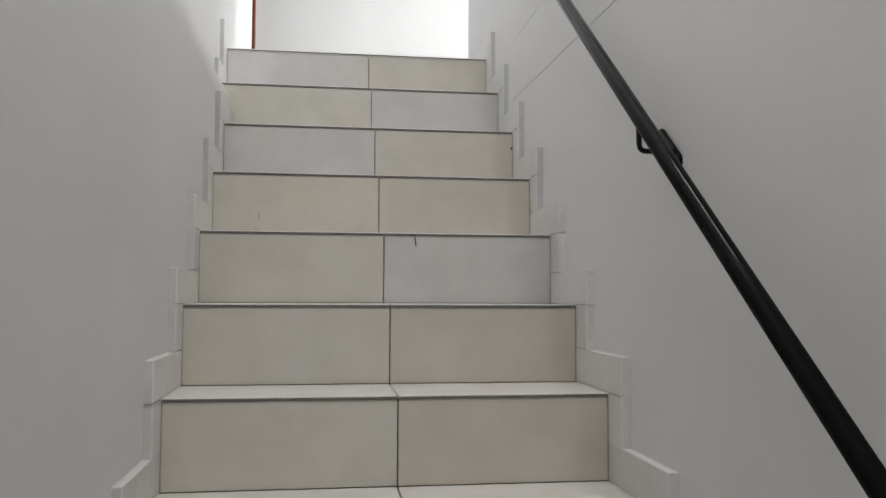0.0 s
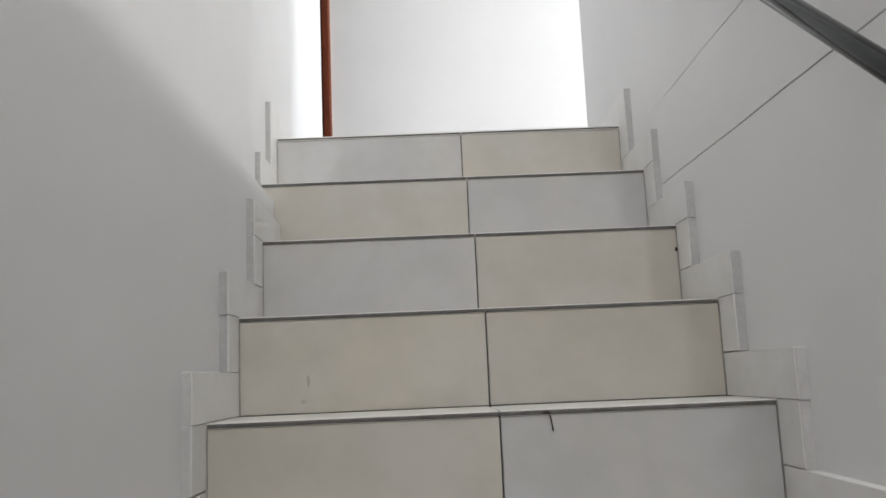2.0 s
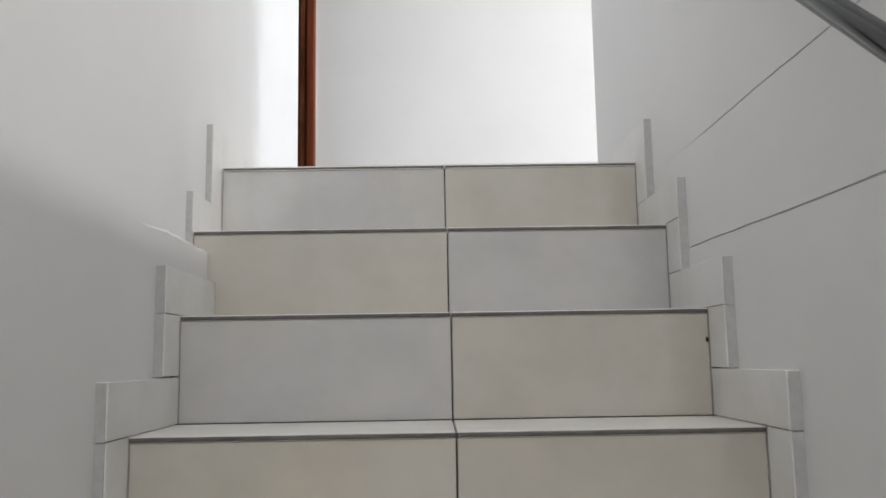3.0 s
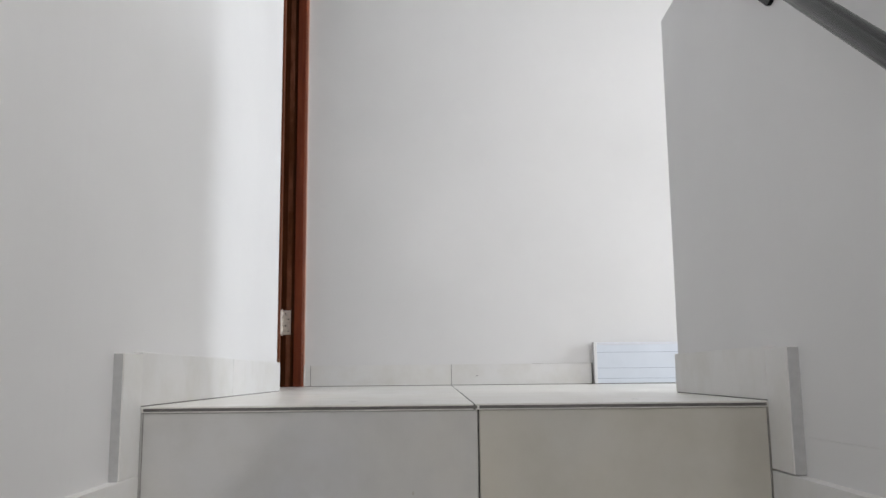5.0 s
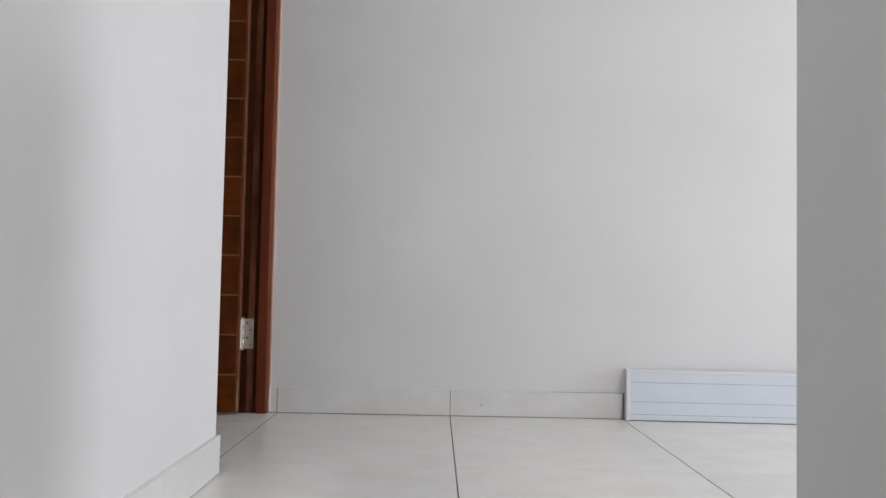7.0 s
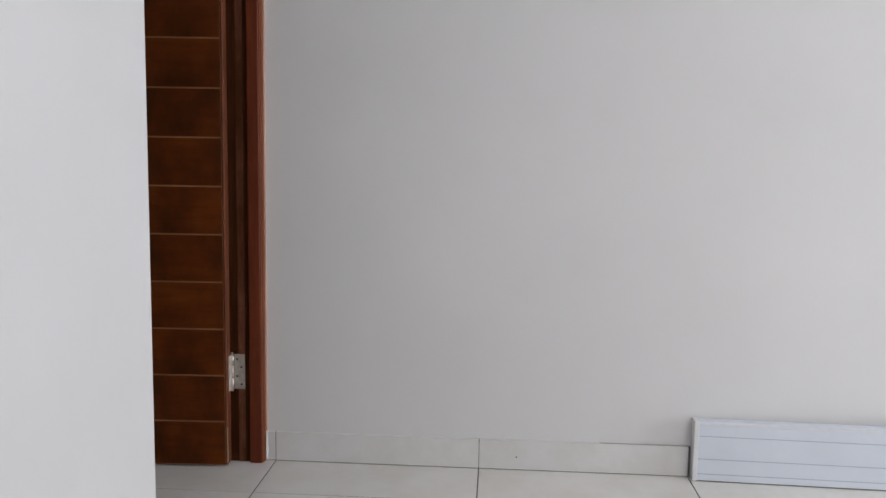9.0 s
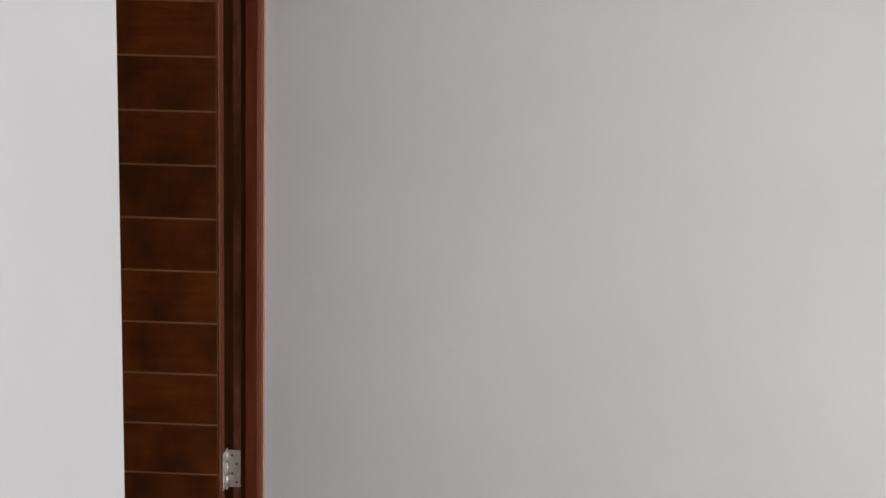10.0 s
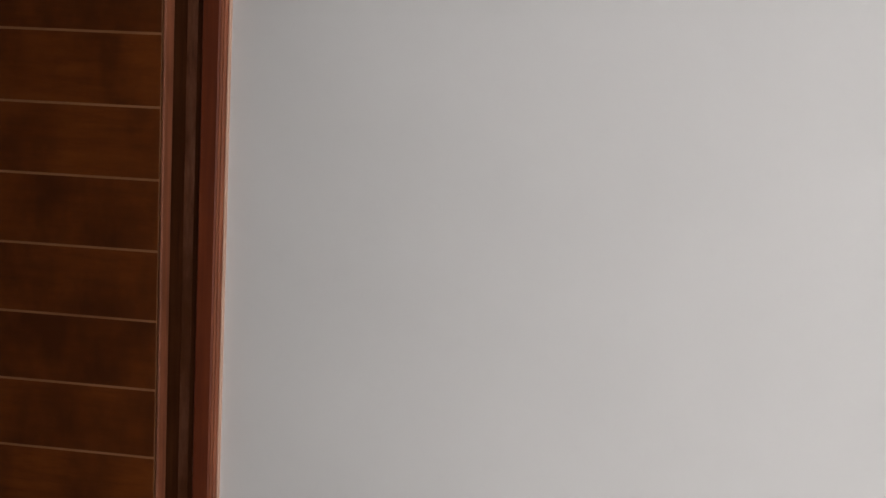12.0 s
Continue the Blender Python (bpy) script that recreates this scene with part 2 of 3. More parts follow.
bmesh.ops.recalc_face_normals(bm, faces=bm.faces[:])
part("plaster_ledge", bm, PAINT, left_wall, "rough plaster ledge along the wall")
structure(block("wall_above_door", PAINT, (-0.72, -0.63, Y_CL + 0.001, 2.14, 2.14, CEIL)), "white painted wall above the doorway", "wall")

# the right wall: solid below, slab edge, then a low guard wall, parted by hairline cracks
CRACKS = (-0.257, -0.0505)


def crack_line(y, k):
    return CRACKS[k] + (0.016 * max(y, -2.0) + 0.010 if k == 0 else 0.0) + 0.0022 * noise.noise((y * 3.1, k * 7.0, 0.3)) + 0.0012 * noise.noise((y * 13.0, k * 3.0, 1.3))


right_wall = structure(new("wall_right"), "white painted guard wall with two hairline cracks along the slab", "wall")


def wall_course(name, low, high):
    """A course of the right wall between two lines given as functions of y."""
    bm = bmesh.new()
    steps = [-6.2 + 4.0 * i / 40 for i in range(40)] + [-2.2 + 2.2 * i / 150 for i in range(150)] + [Y_CR * i / 12 for i in range(13)]
    rings = []
    for y in steps:
        rings.append([bm.verts.new(c) for c in ((right_face(y), y, low(y)), (0.6, y, low(y)), (0.6, y, high(y)), (right_face(y), y, high(y)))])
    for a, b in zip(rings, rings[1:]):
        for i in range(4):
            bm.faces.new((a[i], a[(i + 1) % 4], b[(i + 1) % 4], b[i]))
    bm.faces.new(rings[0][::-1])
    bm.faces.new(rings[-1])
    bmesh.ops.recalc_face_normals(bm, faces=bm.faces[:])
    return part(name, bm, PAINT, right_wall)


def gap(y, k):
    """Half the width of a crack, closing towards the landing and wandering."""
    w = 0.0014 - 0.0002 * k + 0.0006 * noise.noise((y * 5.0, k * 4.0, 2.7)) + 0.0005 * noise.noise((y * 21.0, k * 9.0, 5.1))
    least, start = ((0.35, -0.15), (0.10, -0.30))[k]
    return max(0.0001, w * (least + (1 - least) * ease((start - y) / 0.30)))


wall_course("lower_course", lambda y: Z_LOW - 0.15, lambda y: crack_line(y, 0) - gap(y, 0))
wall_course("slab_course", lambda y: crack_line(y, 0) + gap(y, 0), lambda y: crack_line(y, 1) - gap(y, 1))
wall_course("guard_course", lambda y: crack_line(y, 1) + gap(y, 1), lambda y: TOP_PARAPET)
block("crack_core", CRACK, (0.4806, 0.595, -6.2, 0.05, -0.32, -0.01), right_wall, "dark gap inside the cracks")

structure(block("wall_back", PAINT, (-2.3, HALL_X + 0.2, Y_BACK, Y_BACK + 0.15, -0.3, CEIL)), "plain white painted back wall of the landing", "wall")
SKY, SKY2 = (0.12, 0.5, -3.9, -2.3), (2.15, 2.29, -2.4, -0.2)  # ceiling openings: one added for the stair fill lamp, one hall skylight
bm = bmesh.new()
for x0, x1, hole in ((-2.4, 0.5, SKY), (0.5, 2.29, SKY2)):
    box(bm, x0, hole[0], -6.4, Y_BACK + 0.15, CEIL, CEIL + 0.12)
    box(bm, hole[0], x1, -6.4, hole[2], CEIL, CEIL + 0.12)
    box(bm, hole[0], x1, hole[3], Y_BACK + 0.15, CEIL, CEIL + 0.12)
box(bm, 2.29, HALL_X + 0.2, -6.4, Y_BACK + 0.15, CEIL, CEIL + 0.12)
structure(part("ceiling", bm, CEILING), "white painted ceiling", "ceiling")
# far wall of the hall with its window, and the walls that close the hall
W1, W3 = (0.55, 1.45, 0.02, 2.0), (-0.45, 0.45, -1.9, -0.1)


def pierced(name, along, a0, a1, z0, z1, hole, at, depth, label):
    """A wall along x or y, with a rectangular opening through it."""
    bm = bmesh.new()
    for u0, u1, w0, w1 in ((a0, hole[0], z0, z1), (hole[1], a1, z0, z1), (hole[0], hole[1], z0, hole[2]), (hole[0], hole[1], hole[3], z1)):
        d = (at, at + depth, u0, u1) if along == "y" else (u0, u1, at, at + depth)
        box(bm, *d, w0, w1)
    return structure(part(name, bm, PAINT), label, "wall")


def window(name, along, hole, at, label):
    win = structure(new(name), label, "window")
    u0, u1, w0, w1 = hole
    f = 0.045

    def strip(bm, a, b, c, d, lo, hi):
        box(bm, *((lo, hi, a, b) if along == "y" else (a, b, lo, hi)), c, d)

    bm = bmesh.new()
    for d in ((u0, u0 + f, w0, w1), (u1 - f, u1, w0, w1), (u0 + f, u1 - f, w0, w0 + f), (u0 + f, u1 - f, w1 - f, w1)):
        strip(bm, *d, at, at + 0.05)
    part("window_frame", bm, FRAME_WHITE, win)
    bm = bmesh.new()
    strip(bm, u0 + f, u1 - f, w0 + f, w1 - f, at + 0.02, at + 0.026)
    part("pane", bm, GLASS, win).visible_shadow = False


pierced("wall_hall", "y", HALL_Y, Y_BACK, -0.3, CEIL, W1, HALL_X, 0.15, "white painted far wall of the hall with a window")
window("window_1", "y", W1, HALL_X + 0.06, "tall white framed window at the hall's far end")
structure(block("wall_hall_side", PAINT, (0.6, HALL_X + 0.15, HALL_Y - 0.15, HALL_Y, -0.3, CEIL)), "white painted side wall of the hall", "wall")
# unseen end of the lower hall; its window is added for the fill lamp
pierced("wall_lower", "x", -0.72, 0.6, Z_LOW - 0.15, CEIL, W3, -6.35, 0.15, "unseen white painted wall of the lower hall with an added window")
window("window_2", "x", W3, -6.31, "unseen white framed window added round the lower fill light")
structure(block("wall_stair_upper", PAINT, (0.5, 0.6, -6.2, HALL_Y, TOP_PARAPET, CEIL)), "white painted wall above the lower hall", "wall")
# room behind the door
structure(block("wall_room_side", PAINT, (-2.4, -2.3, -0.6, Y_BACK + 0.15, -0.2, CEIL)), "plain side wall of the room behind the door", "wall")
structure(block("wall_room_front", PAINT, (-2.3, -0.72, -0.6, -0.5, -0.2, CEIL)), "plain front wall of the room behind the door", "wall")

# ---- stairs ----
def tile_object(name, mesh_cache, mat, dims, parent, bevel=0.0012):
    """A bevelled tile; alike tiles share one mesh."""
    x0, x1, y0, y1, z0, z1 = dims
    key = (mat.name, round(x1 - x0, 4), round(y1 - y0, 4), round(z1 - z0, 4))
    if key not in mesh_cache:
        bm = bmesh.new()
        box(bm, -(x1 - x0) / 2, (x1 - x0) / 2, -(y1 - y0) / 2, (y1 - y0) / 2, -(z1 - z0) / 2, (z1 - z0) / 2)
        bevelled(bm, bevel)
        mesh_cache[key] = mesh_of(bm, name, mat)
    ob = new(name, mesh_cache[key])
    ob.location = ((x0 + x1) / 2, (y0 + y1) / 2, (z0 + z1) / 2)
    ob.parent = parent
    return ob


tiles = {}
stairs = structure(new("stairs"), "straight stairs faced with pale porcelain tiles", "stairs")
bm = bmesh.new()
for k in range(LOWER + 1, 1):    # cores; the top step is k = 0
    box(bm, -0.60, 0.50, k * TREAD + 0.012, 0.30, (k - 1) * RISER - 0.012, k * RISER - 0.012)
part("step_core", bm, GROUT, stairs, "dark grout between the tiles")

TONES = {0: (TILE_GREY, TILE_CREAM), -1: (TILE_CREAM, TILE_GREY), -2: (TILE_GREY, TILE_CREAM), -3: (TILE_CREAM, TILE_CREAM),
         -4: (TILE_CREAM, TILE_GREY), -5: (TILE_CREAM, TILE_WARM), -6: (TILE_CREAM, TILE_WARM)}
for k in range(LOWER + 1, 1):
    y, z = k * TREAD, k * RISER
    left = left_face(y - 0.03) - 0.006
    tone = TONES.get(k, (TILE_CREAM, TILE_CREAM))
    for x0, x1, mat in ((left, -0.0014, tone[0]), (0.0014, 0.482, tone[1])):
        tile_object("riser_tile", tiles, mat, (x0, x1, y + 0.002, y + 0.0115, z - RISER + 0.001, z - 0.0098), stairs)
        if k < 0:
            tile_object("tread_tile", tiles, TILE_FLOOR, (x0, x1, y + 0.0015, y + TREAD + 0.0005, z - 0.0095, z), stairs)
    # grey cement edge below the nosing, two lengths
    ends = (X_L if k < -1 else (-0.530 if k == -1 else -0.531), X_R + 0.002)
    for x0, x1 in ((ends[0], -0.0008), (0.0008, ends[1])):
        xe = x0 if x0 < -0.1 else x1 - 0.0016
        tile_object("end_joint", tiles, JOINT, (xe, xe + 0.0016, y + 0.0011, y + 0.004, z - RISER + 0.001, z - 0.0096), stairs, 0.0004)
        tile_object("nosing_strip", tiles, NOSING, (x0, x1, y - 0.0005, y + 0.004, z - 0.0085, z - 0.0018), stairs, 0.0014)

# ---- landing and hall floor ----
floor = structure(block("floor", FLOOR_GROUT, (-2.3, HALL_X + 0.1, 0.02, Y_BACK + 0.05, -0.2, -0.0009)), "pale glossy porcelain floor tiles on the landing", "floor")
structure(block("floor_hall", TILE_FLOOR, (0.6, HALL_X + 0.1, HALL_Y, 0.02, -0.2, -0.001)), "pale tiled floor of the hall", "floor")
structure(block("floor_room", TILE_FLOOR, (-2.3, -0.72, -0.5, 0.02, -0.2, -0.001)), "pale tiled floor of the room behind the door", "floor")
structure(block("floor_lower", TILE_FLOOR, (-0.75, 0.62, -6.3, (LOWER + 1) * TREAD + 0.012, Z_LOW - 0.12, Z_LOW)), "pale tiled floor of the lower hall", "floor")
ROWS = [0.0, 0.7444, 1.3252, 1.9059, Y_BACK]
COLS = [-2.329, -1.748, -1.1673, -0.5866, -0.0059, 0.5749, 1.1556, 1.7363, 2.317, 2.8977, 3.4784, 4.0591, 4.6398]
for i in range(len(COLS) - 1):
    for j in range(len(ROWS) - 1):
        g = 0.0016
        h = 0.0014                   # the cross joints are finer
        y0 = ROWS[j] + (h if j else 0.0)
        x0, x1 = COLS[i] + g, COLS[i + 1] - g
        tile_object("floor_tile", tiles, TILE_FLOOR, (x0, x1, y0, ROWS[j + 1] - h, -0.0095, 0.0), floor, 0.0004)

# ---- skirting ----
def skirting(name, label):
    return structure(new(name), label, "skirting")


skirt_r = skirting("baseboard_right", "stepped skirting of pale cut tiles along the stairs")
skirt_l = skirting("baseboard_left", "stepped skirting of pale cut tiles smeared with plaster")


def side_tile(parent, side, y0, y1, z0, z1, face0, face1, edge=EDGE_SHADE_SMUDGE):
    """A skirting tile stood against the left (-1) or right (1) wall, its face running from face0 to face1; its cut
    front edge carries its shade as grey colour.
    """
    wall = left_face if side < 0 else right_face
    bm = bmesh.new()
    prism(bm, [(wall(y0) + side * 0.002, y0), (face0, y0), (face1, y1), (wall(y1) + side * 0.002, y1)], z0, z1)
    bevelled(bm, 0.0007)
    ob = part("skirting_tile", bm, TILE_SKIRT, parent)
    if y0 < 0:
        bm = bmesh.new()
        prism(bm, [(wall(y0), y0 - 0.0015), (face0 + side * 0.003, y0 - 0.0015), (face0 + side * 0.002, y0 + 0.0012), (wall(y0), y0 + 0.0012)], z0 - 0.0008, z1 - 0.0008)
        part("cut_edge", bm, edge, ob, "cut edge of the tile, its shade painted grey")
    return ob


def faces(side, k):
    """Where the face of a skirting tile of step k stands, at its front and its rear."""
    if side > 0:
        return X_R + 0.002, X_R + 0.002
    if k == 0:
        return -0.532, -0.533
    if k == -1:
        return -0.530, -0.5325
    return X_L, X_L


rng = random.Random(11)
for side, parent in ((1, skirt_r), (-1, skirt_l)):
    for k in range(LOWER + 1, 1):
        y, z = k * TREAD, k * RISER
        edge = EDGE_SHADE_SMUDGE if k > -4 else EDGE_SHADE_PALE      # lower down the painted edge shade is paler
        if side < 0 and k == -1:     # here the riser runs on to the wall
            side_tile(parent, side, y - 0.002, y + TREAD - 0.002, z + 0.0008, z + 0.085, *faces(side, k))
            block("cut_edge", EDGE_SHADE_SMUDGE, (-0.56, -0.5305, y - 0.0015, y + 0.004, z - RISER + SKIRT_H, z), parent, "cut edge of the tile, its shade painted grey")
            continue
        front, top = y - SKIRT_F + rng.uniform(-0.003, 0.002), rng.uniform(-0.0015, 0.0015)
        f0, f1 = faces(side, k)
        if k < 0:
            side_tile(parent, side, front, y + TREAD - 0.002, z + 0.0014, z + SKIRT_H + top, f0 - side * rng.uniform(0.0, 0.0012), f1, edge)
            ends = (f0 - side * 0.0004, f0 + side * 0.012)
            block("joint", JOINT, (min(ends), max(ends), y - SKIRT_F + 0.003, y - 0.004, z + 0.0002, z + 0.0012), parent)
        side_tile(parent, side, y - SKIRT_F, y - 0.0015, z - RISER + SKIRT_H + 0.0022, z if k < 0 else SKIRT_H, *faces(side, k), edge)
# along the landing, over a thin dark joint
side_tile(skirt_r, 1, 0.001, Y_CR, 0.0018, 0.0865, 0.4613, 0.4800)
for y0, y1, f0, f1 in ((0.0, 0.622, -0.534, -0.540), (0.6242, Y_CL + 0.001, -0.540, -0.5425)):
    side_tile(skirt_l, -1, y0, y1, 0.0018, 0.0865, f0, f1)
for parent, plan in ((skirt_r, [(0.4625, 0.006), (0.4812, Y_CR - 0.004), (0.50, Y_CR - 0.004), (0.50, 0.006)]),
                     (skirt_l, [(-0.5352, 0.006), (-0.56, 0.006), (-0.56, Y_CL - 0.004), (-0.5437, Y_CL - 0.004), (-0.5412, 0.623)])):
    bm = bmesh.new()
    prism(bm, plan, -0.0005, 0.0022)
    part("joint", bm, GROUT, parent, "thin dark joint under the skirting")
skirt_b = skirting("baseboard_back", "low skirting of pale cut tiles below the back wall")
for x0, x1 in ((-0.613, -0.5877), (-0.5855, -0.0070), (-0.0048, 0.5735)):
    tile_object("skirting_tile", tiles, TILE_SKIRT, (x0, x1, Y_BACK - 0.009, Y_BACK + 0.002, 0.0022, 0.0855), skirt_b, 0.0006)
# grout joints; the right end also paints the unlit gap by the trunking dark
block("joint", GROUT, (-0.613, 0.5788, Y_BACK - 0.0075, Y_BACK + 0.001, -0.0005, 0.0848), skirt_b, "dark joints round the skirting tiles and the unlit gap by the trunking")
block("joint", JOINT, (0.33, 0.5788, Y_BACK - 0.004, Y_BACK + 0.001, 0.084, 0.0864), skirt_b, "open joint above the skirting")

# ---- door in the left wall, standing open ----
JX = -0.6153
frame_ob = structure(new("door_frame"), "dark red-brown stained wooden door frame", "door frame")
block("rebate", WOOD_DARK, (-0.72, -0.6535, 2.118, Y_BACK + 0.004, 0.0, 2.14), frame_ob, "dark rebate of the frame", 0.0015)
block("worn_strip", WOOD_WORN, (-0.688, -0.668, 2.1165, 2.119, 0.0, 2.10), frame_ob, "worn brown strip in the rebate", 0.0008)
block("stop", WOOD_FRAME, (-0.654, -0.6205, 2.106, Y_BACK + 0.003, 0.0, 2.14), frame_ob, "", 0.002)
block("moulding", WOOD_EDGE_LIT, (-0.6203, -0.6182, 2.109, Y_BACK + 0.002, 0.0, 2.14), frame_ob, "", 0.002)
block("moulding", WOOD_EDGE_LIT, (-0.6180, JX, 2.117, Y_BACK + 0.002, 0.0, 2.14), frame_ob, "", 0.002)
# added strip: its pale pink stands for the glow on the wall by the jamb
block("bead", WOOD_FRINGE, (-0.6152, -0.6120, 2.130, Y_BACK + 0.002, 0.0, 2.14), frame_ob, "", 0.001)
block("head", WOOD_FRAME, (-0.72, -0.632, Y_CL, 2.118, 2.10, 2.14), frame_ob, "", 0.002)
block("jamb", WOOD_FRAME, (-0.72, -0.632, Y_CL + 0.001, Y_CL + 0.03, 0.0, 2.10), frame_ob, "", 0.002)

door = structure(new("door_1"), "open dark stained wooden door with horizontal board panels", "door")
door.location = (-0.7112, 2.0679, 0.0)
door.rotation_euler = (0, 0, 0.0446)
DOOR_W, GROOVE0, PITCH = 0.82, 0.2615, 0.1306
block("core", WOOD_GROOVE, (-DOOR_W, -0.001, 0.0007, 0.036, 0.006, 2.09), door, "lighter wood showing in the grooves")
block("edge_stile", WOOD_STILE, (0.0, 0.006, 0.001, 0.0375, 0.006, 2.09), door, "lighter hinge edge", 0.002)
zs = [0.006] + [GROOVE0 + PITCH * i for i in range(-1, 14)] + [2.09]
for a, b in zip(zs, zs[1:]):
    tile_object("board", tiles, WOOD_DOOR, (-DOOR_W, -0.0015, 0.0, 0.004, a + 0.0023, b - 0.0023), door, 0.0006)


def hinge(z):
    h = tagged(new("hinge"), "worn steel butt hinge on the door frame", "hinge", "door hinges")
    h.location = (-0.7025, 2.106, z)
    bm = bmesh.new()
    box(bm, 0.004, 0.0345, 0.006, 0.0095, -0.05, 0.05)
    part("plate", bevelled(bm, 0.001), STEEL, h)
    bm = bmesh.new()
    box(bm, -0.0035, 0.0, -0.022, 0.0, -0.05, 0.05)
    part("leaf_plate", bevelled(bm, 0.001), STEEL, h)
    for i in range(3):
        bm = bmesh.new()
        tube(bm, [(0, 0.002, -0.051 + i * 0.0342), (0, 0.002, -0.0172 + i * 0.0342)], 0.0046, 20)
        part("knuckle", bm, STEEL, h)
    for z0, z1 in ((-0.055, -0.0515), (0.0517, 0.055)):
        bm = bmesh.new()
        tube(bm, [(0, 0.002, z0), (0, 0.002, z1)], 0.0032, 12)
        part("pin", bm, STEEL, h)
    for sx, sz in ((0.013, 0.036), (0.025, 0.013), (0.013, -0.013), (0.025, -0.036)):
        bm = bmesh.new()
        tube(bm, [(sx, 0.0065, sz), (sx, 0.0052, sz)], 0.0032, 12)
        part("screw", bm, SCREW, h)
    return h


for hz in (0.263, 1.86):
    hinge(hz)

# ---- handrail ----
SLOPE = 0.8026
RAIL_X = 0.411


def rail_z(y):
    return SLOPE * y + 0.789


rail = tagged(new("handrail"), "dark grey painted round steel handrail fixed along the wall", "handrail")
bm = bmesh.new()
tube(bm, [(RAIL_X, y, rail_z(y)) for y in (-2.95, -1.5, 0.22)], 0.0152, 32)
part("bar", bm, RAIL, rail)


def bracket(y, drop, forward, low):
    """A rounded wall plate with a bent round arm up to the rail."""
    b = part("bracket", plate_mesh(y, drop), RAIL, rail, "black steel wall bracket")
    y += forward
    z = rail_z(y)
    arm = bmesh.new()
    foot = RAIL_X + 0.011
    pts = [(right_face(y), y, low), (foot + 0.012, y, low)]
    pts += [(foot + 0.012 - 0.012 * math.sin(a), y, low + 0.012 - 0.012 * math.cos(a)) for a in (0.3, 0.6, 0.9, 1.2, 1.5)]
    pts += [(foot - 0.001, y, z - 0.012)]
    tube(arm, pts, 0.0052, 14)
    part("arm", arm, RAIL, b)
    

def plate_mesh(y, drop):
    """A flat bar, rounded at both ends, lying along the slope of the rail."""
    bm = bmesh.new()
    half, r = 0.046, 0.0165
    plan = [(sx * half + r * math.cos(a), r * math.sin(a)) for sx, a0 in ((1, -math.pi / 2), (-1, math.pi / 2)) for a in (a0 + math.pi * i / 8 for i in range(9))]
    prism(bm, plan, -0.0035, 0.0035)
    bmesh.ops.bevel(bm, geom=[e for e in bm.edges if abs(e.verts[0].co.z - e.verts[1].co.z) < 1e-6], offset=0.0015, segments=2, affect="EDGES")
    lie = Matrix(((0, 0, 1, 0), (1, 0, 0, 0), (0, 1, 0, 0), (0, 0, 0, 1)))
    bm.transform(Matrix.Translation((right_face(y) - 0.0035, y, rail_z(y) - drop)) @ Matrix.Rotation(math.atan(SLOPE), 4, "X") @ lie)
    return bm


for by, drop, forward, low in ((-1.7145, 0.068, 0.013, -0.658), (-0.044, 0.080, 0.036, 0.712)):
    bracket(by, drop, forward, low)

# ---- trunking on the landing floor ----
trunk = tagged(new("cable_trunking"), "bluish white ribbed plastic trunking standing against the back wall", "trunking")
TX0, TY0, TH, TL = 0.5795, 2.1038, 0.1684, 1.64
trunk.location, trunk.rotation_euler = (TX0, TY0, 0.0), (0, 0, -0.0387)
block("body", PVC, (0.012, TL, 0.0, 0.035, 0.0025, TH), trunk, "", 0.002)
block("end_cap", PVC_CAP, (0.0, 0.013, -0.002, 0.036, 0.0015, TH + 0.0015), trunk, "white end cap", 0.0015)
block("lip", PVC_LIP, (0.013, TL, -0.0012, 0.004, TH - 0.010, TH + 0.0005), trunk, "rounded upper lip", 0.001)
# added dark strip that paints the shade in the gap beneath
block("foot", GROUT, (0.003, TL - 0.01, 0.0012, 0.03, 0.0, 0.003), trunk, "dark strip standing for the shade under the trunking")
# no grooves are cut; darker strips paint the shade in them
for z in (0.022, 0.064, 0.128):
    block("groove", PVC_LINE, (0.0135, TL - 0.005, -0.0006, 0.002, z - 0.0008, z + 0.0008), trunk, "thin strip standing for a groove's shade")

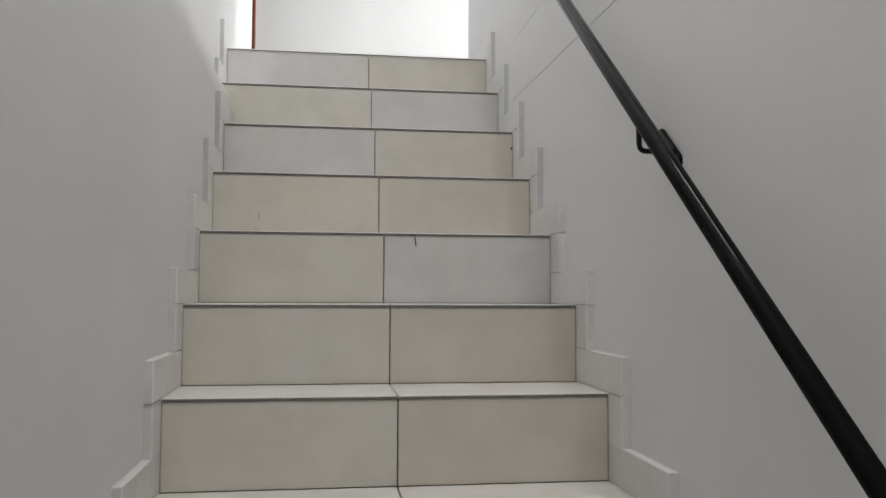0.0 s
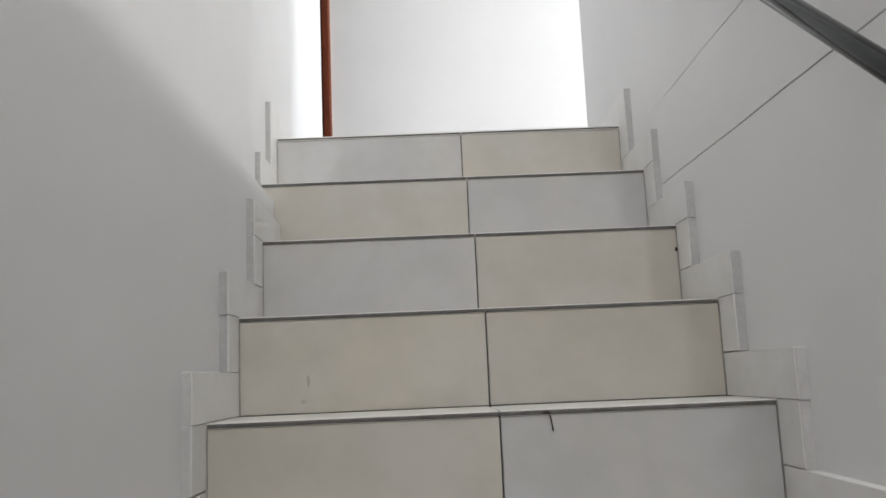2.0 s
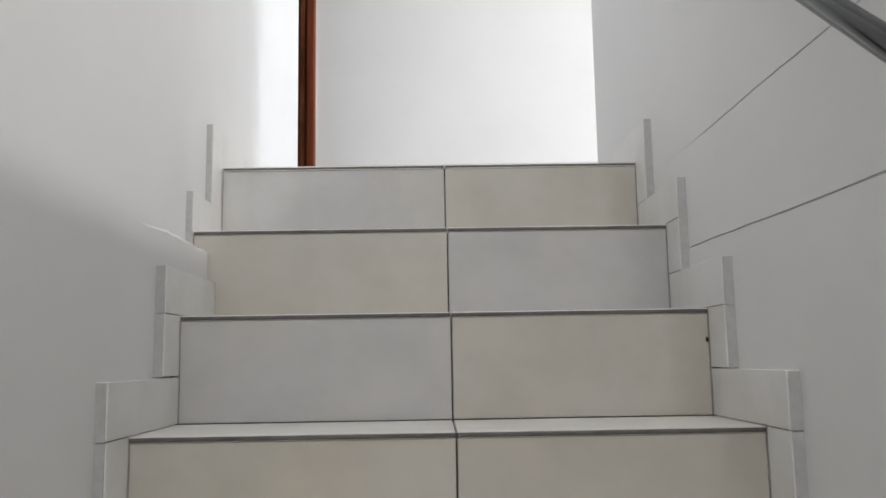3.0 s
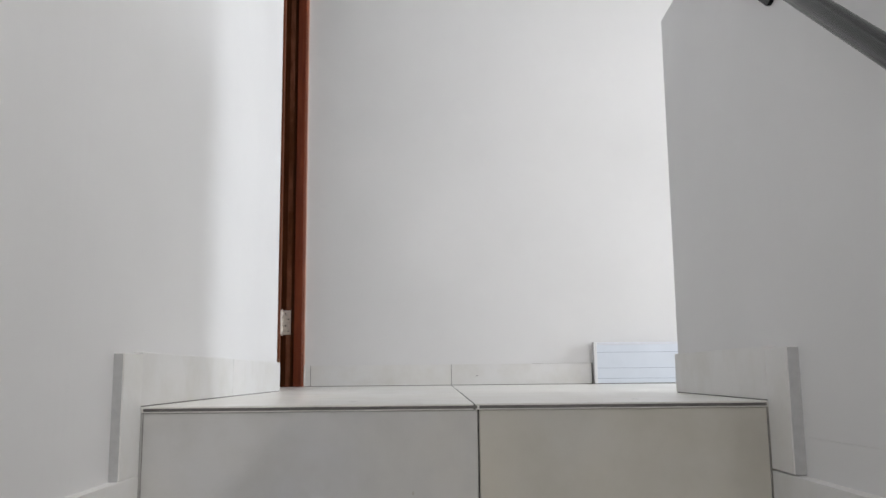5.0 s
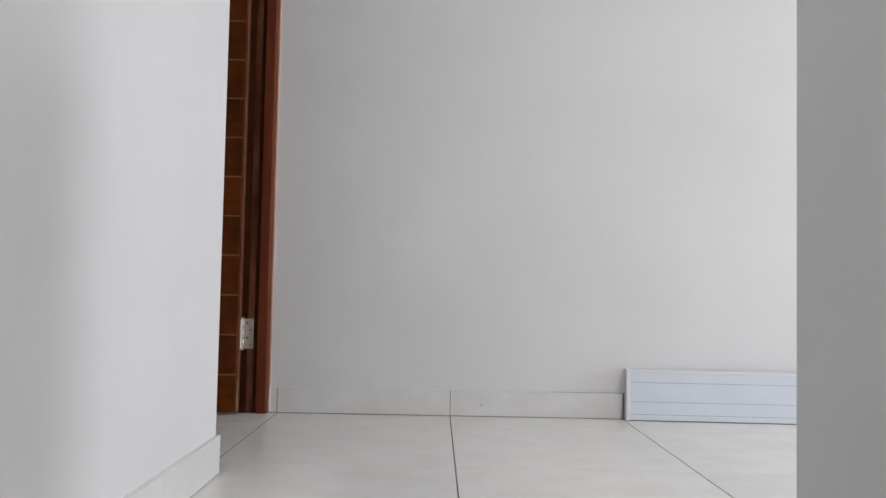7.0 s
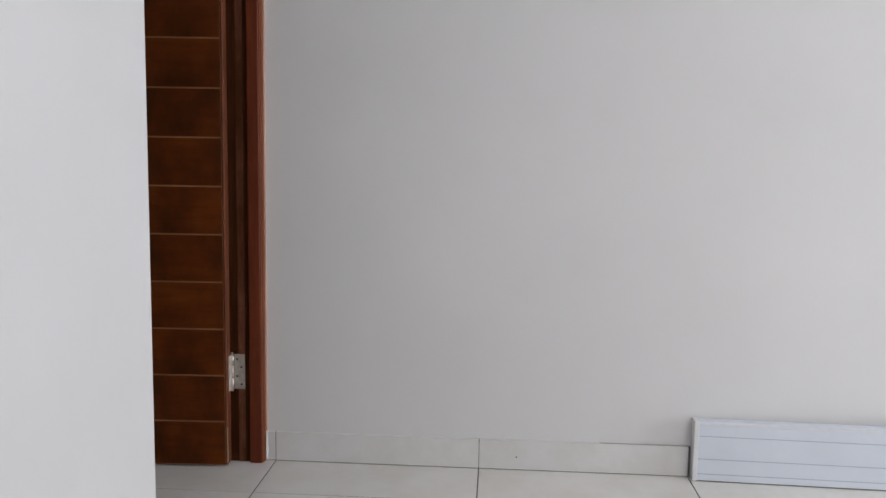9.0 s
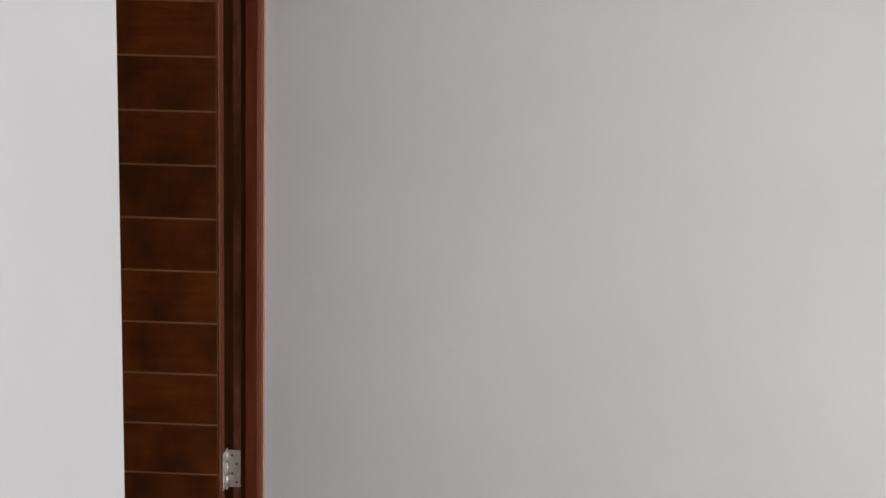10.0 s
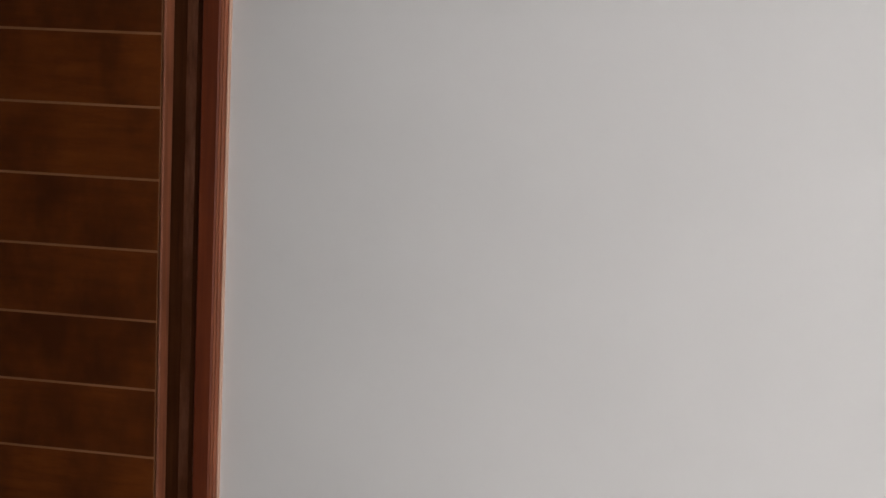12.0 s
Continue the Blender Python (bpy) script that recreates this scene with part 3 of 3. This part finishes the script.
# ---- small marks ----
def smear(name, parent, mat, centre, size, seed, label):
    """A hardened lump, flattened and uneven."""
    bm = bmesh.new()
    bmesh.ops.create_icosphere(bm, subdivisions=3, radius=1.0)
    for v in bm.verts:
        d = 1 + 0.35 * noise.noise(v.co * 1.3 + Vector((seed, 0, 0)))
        v.co = Vector((v.co.x * size[0] * d + centre[0], v.co.y * size[1] * d + centre[1], v.co.z * size[2] * d + centre[2]))
    for f in bm.faces:
        f.smooth = True
    return part(name, bm, mat, parent, label)


smear("dark_spot", skirt_b, SPLINTER, (0.0995, Y_BACK - 0.0092, 0.038), (0.0022, 0.0006, 0.0022), 2.0, "small dark spot")
smear("dark_spot", stairs, SPLINTER, (0.4565, -2 * TREAD + 0.001, -2 * RISER - 0.056), (0.003, 0.0022, 0.0045), 4.0, "dark chip at the riser's end")
bm = bmesh.new()
tube(bm, [(0.080, -4 * TREAD - 0.001, -4 * RISER - 0.006), (0.083, -4 * TREAD - 0.003, -4 * RISER - 0.012), (0.085, -4 * TREAD - 0.002, -4 * RISER - 0.024), (0.087, -4 * TREAD + 0.001, -4 * RISER - 0.036)], 0.0012, 8)
part("splinter", bm, SPLINTER, stairs, "dark splinter of dried grout")
smear("dark_chip", stairs, SPLINTER, (0.0775, -4 * TREAD - 0.001, -4 * RISER - 0.0055), (0.0065, 0.0009, 0.0026), 7.0, "dark chip at the nosing")
smear("smudge", floor, EDGE_SHADE_SMUDGE, (-0.214, 0.151, 0.0), (0.010, 0.0022, 0.0005), 6.0, "small grey smudge")
smear("smudge", floor, EDGE_SHADE_SMUDGE, (0.283, 0.146, 0.0), (0.006, 0.0018, 0.0005), 8.0, "small grey smudge")
smear("plaster_chip", frame_ob, PLASTER, (JX + 0.004, Y_BACK - 0.012, 0.045), (0.0035, 0.004, 0.045), 9.0, "pale plaster at the frame's foot")
block("scuff", WOOD_BARE, (0.0035, 0.0064, 0.0006, 0.006, 0.012, 0.115), door, "bare scuffed strip at the foot of the door", 0.0005)
for x, k, drop, w, h in ((-0.349, -3, 0.127, 0.003, 0.012), (-0.358, -3, 0.166, 0.006, 0.004), (-0.104, 0, 0.137, 0.002, 0.003)):
    smear("smudge", stairs, SMUDGE, (x, k * TREAD + 0.002, k * RISER - drop), (w, 0.0005, h), 3.0 + x, "faint smudge on the riser")
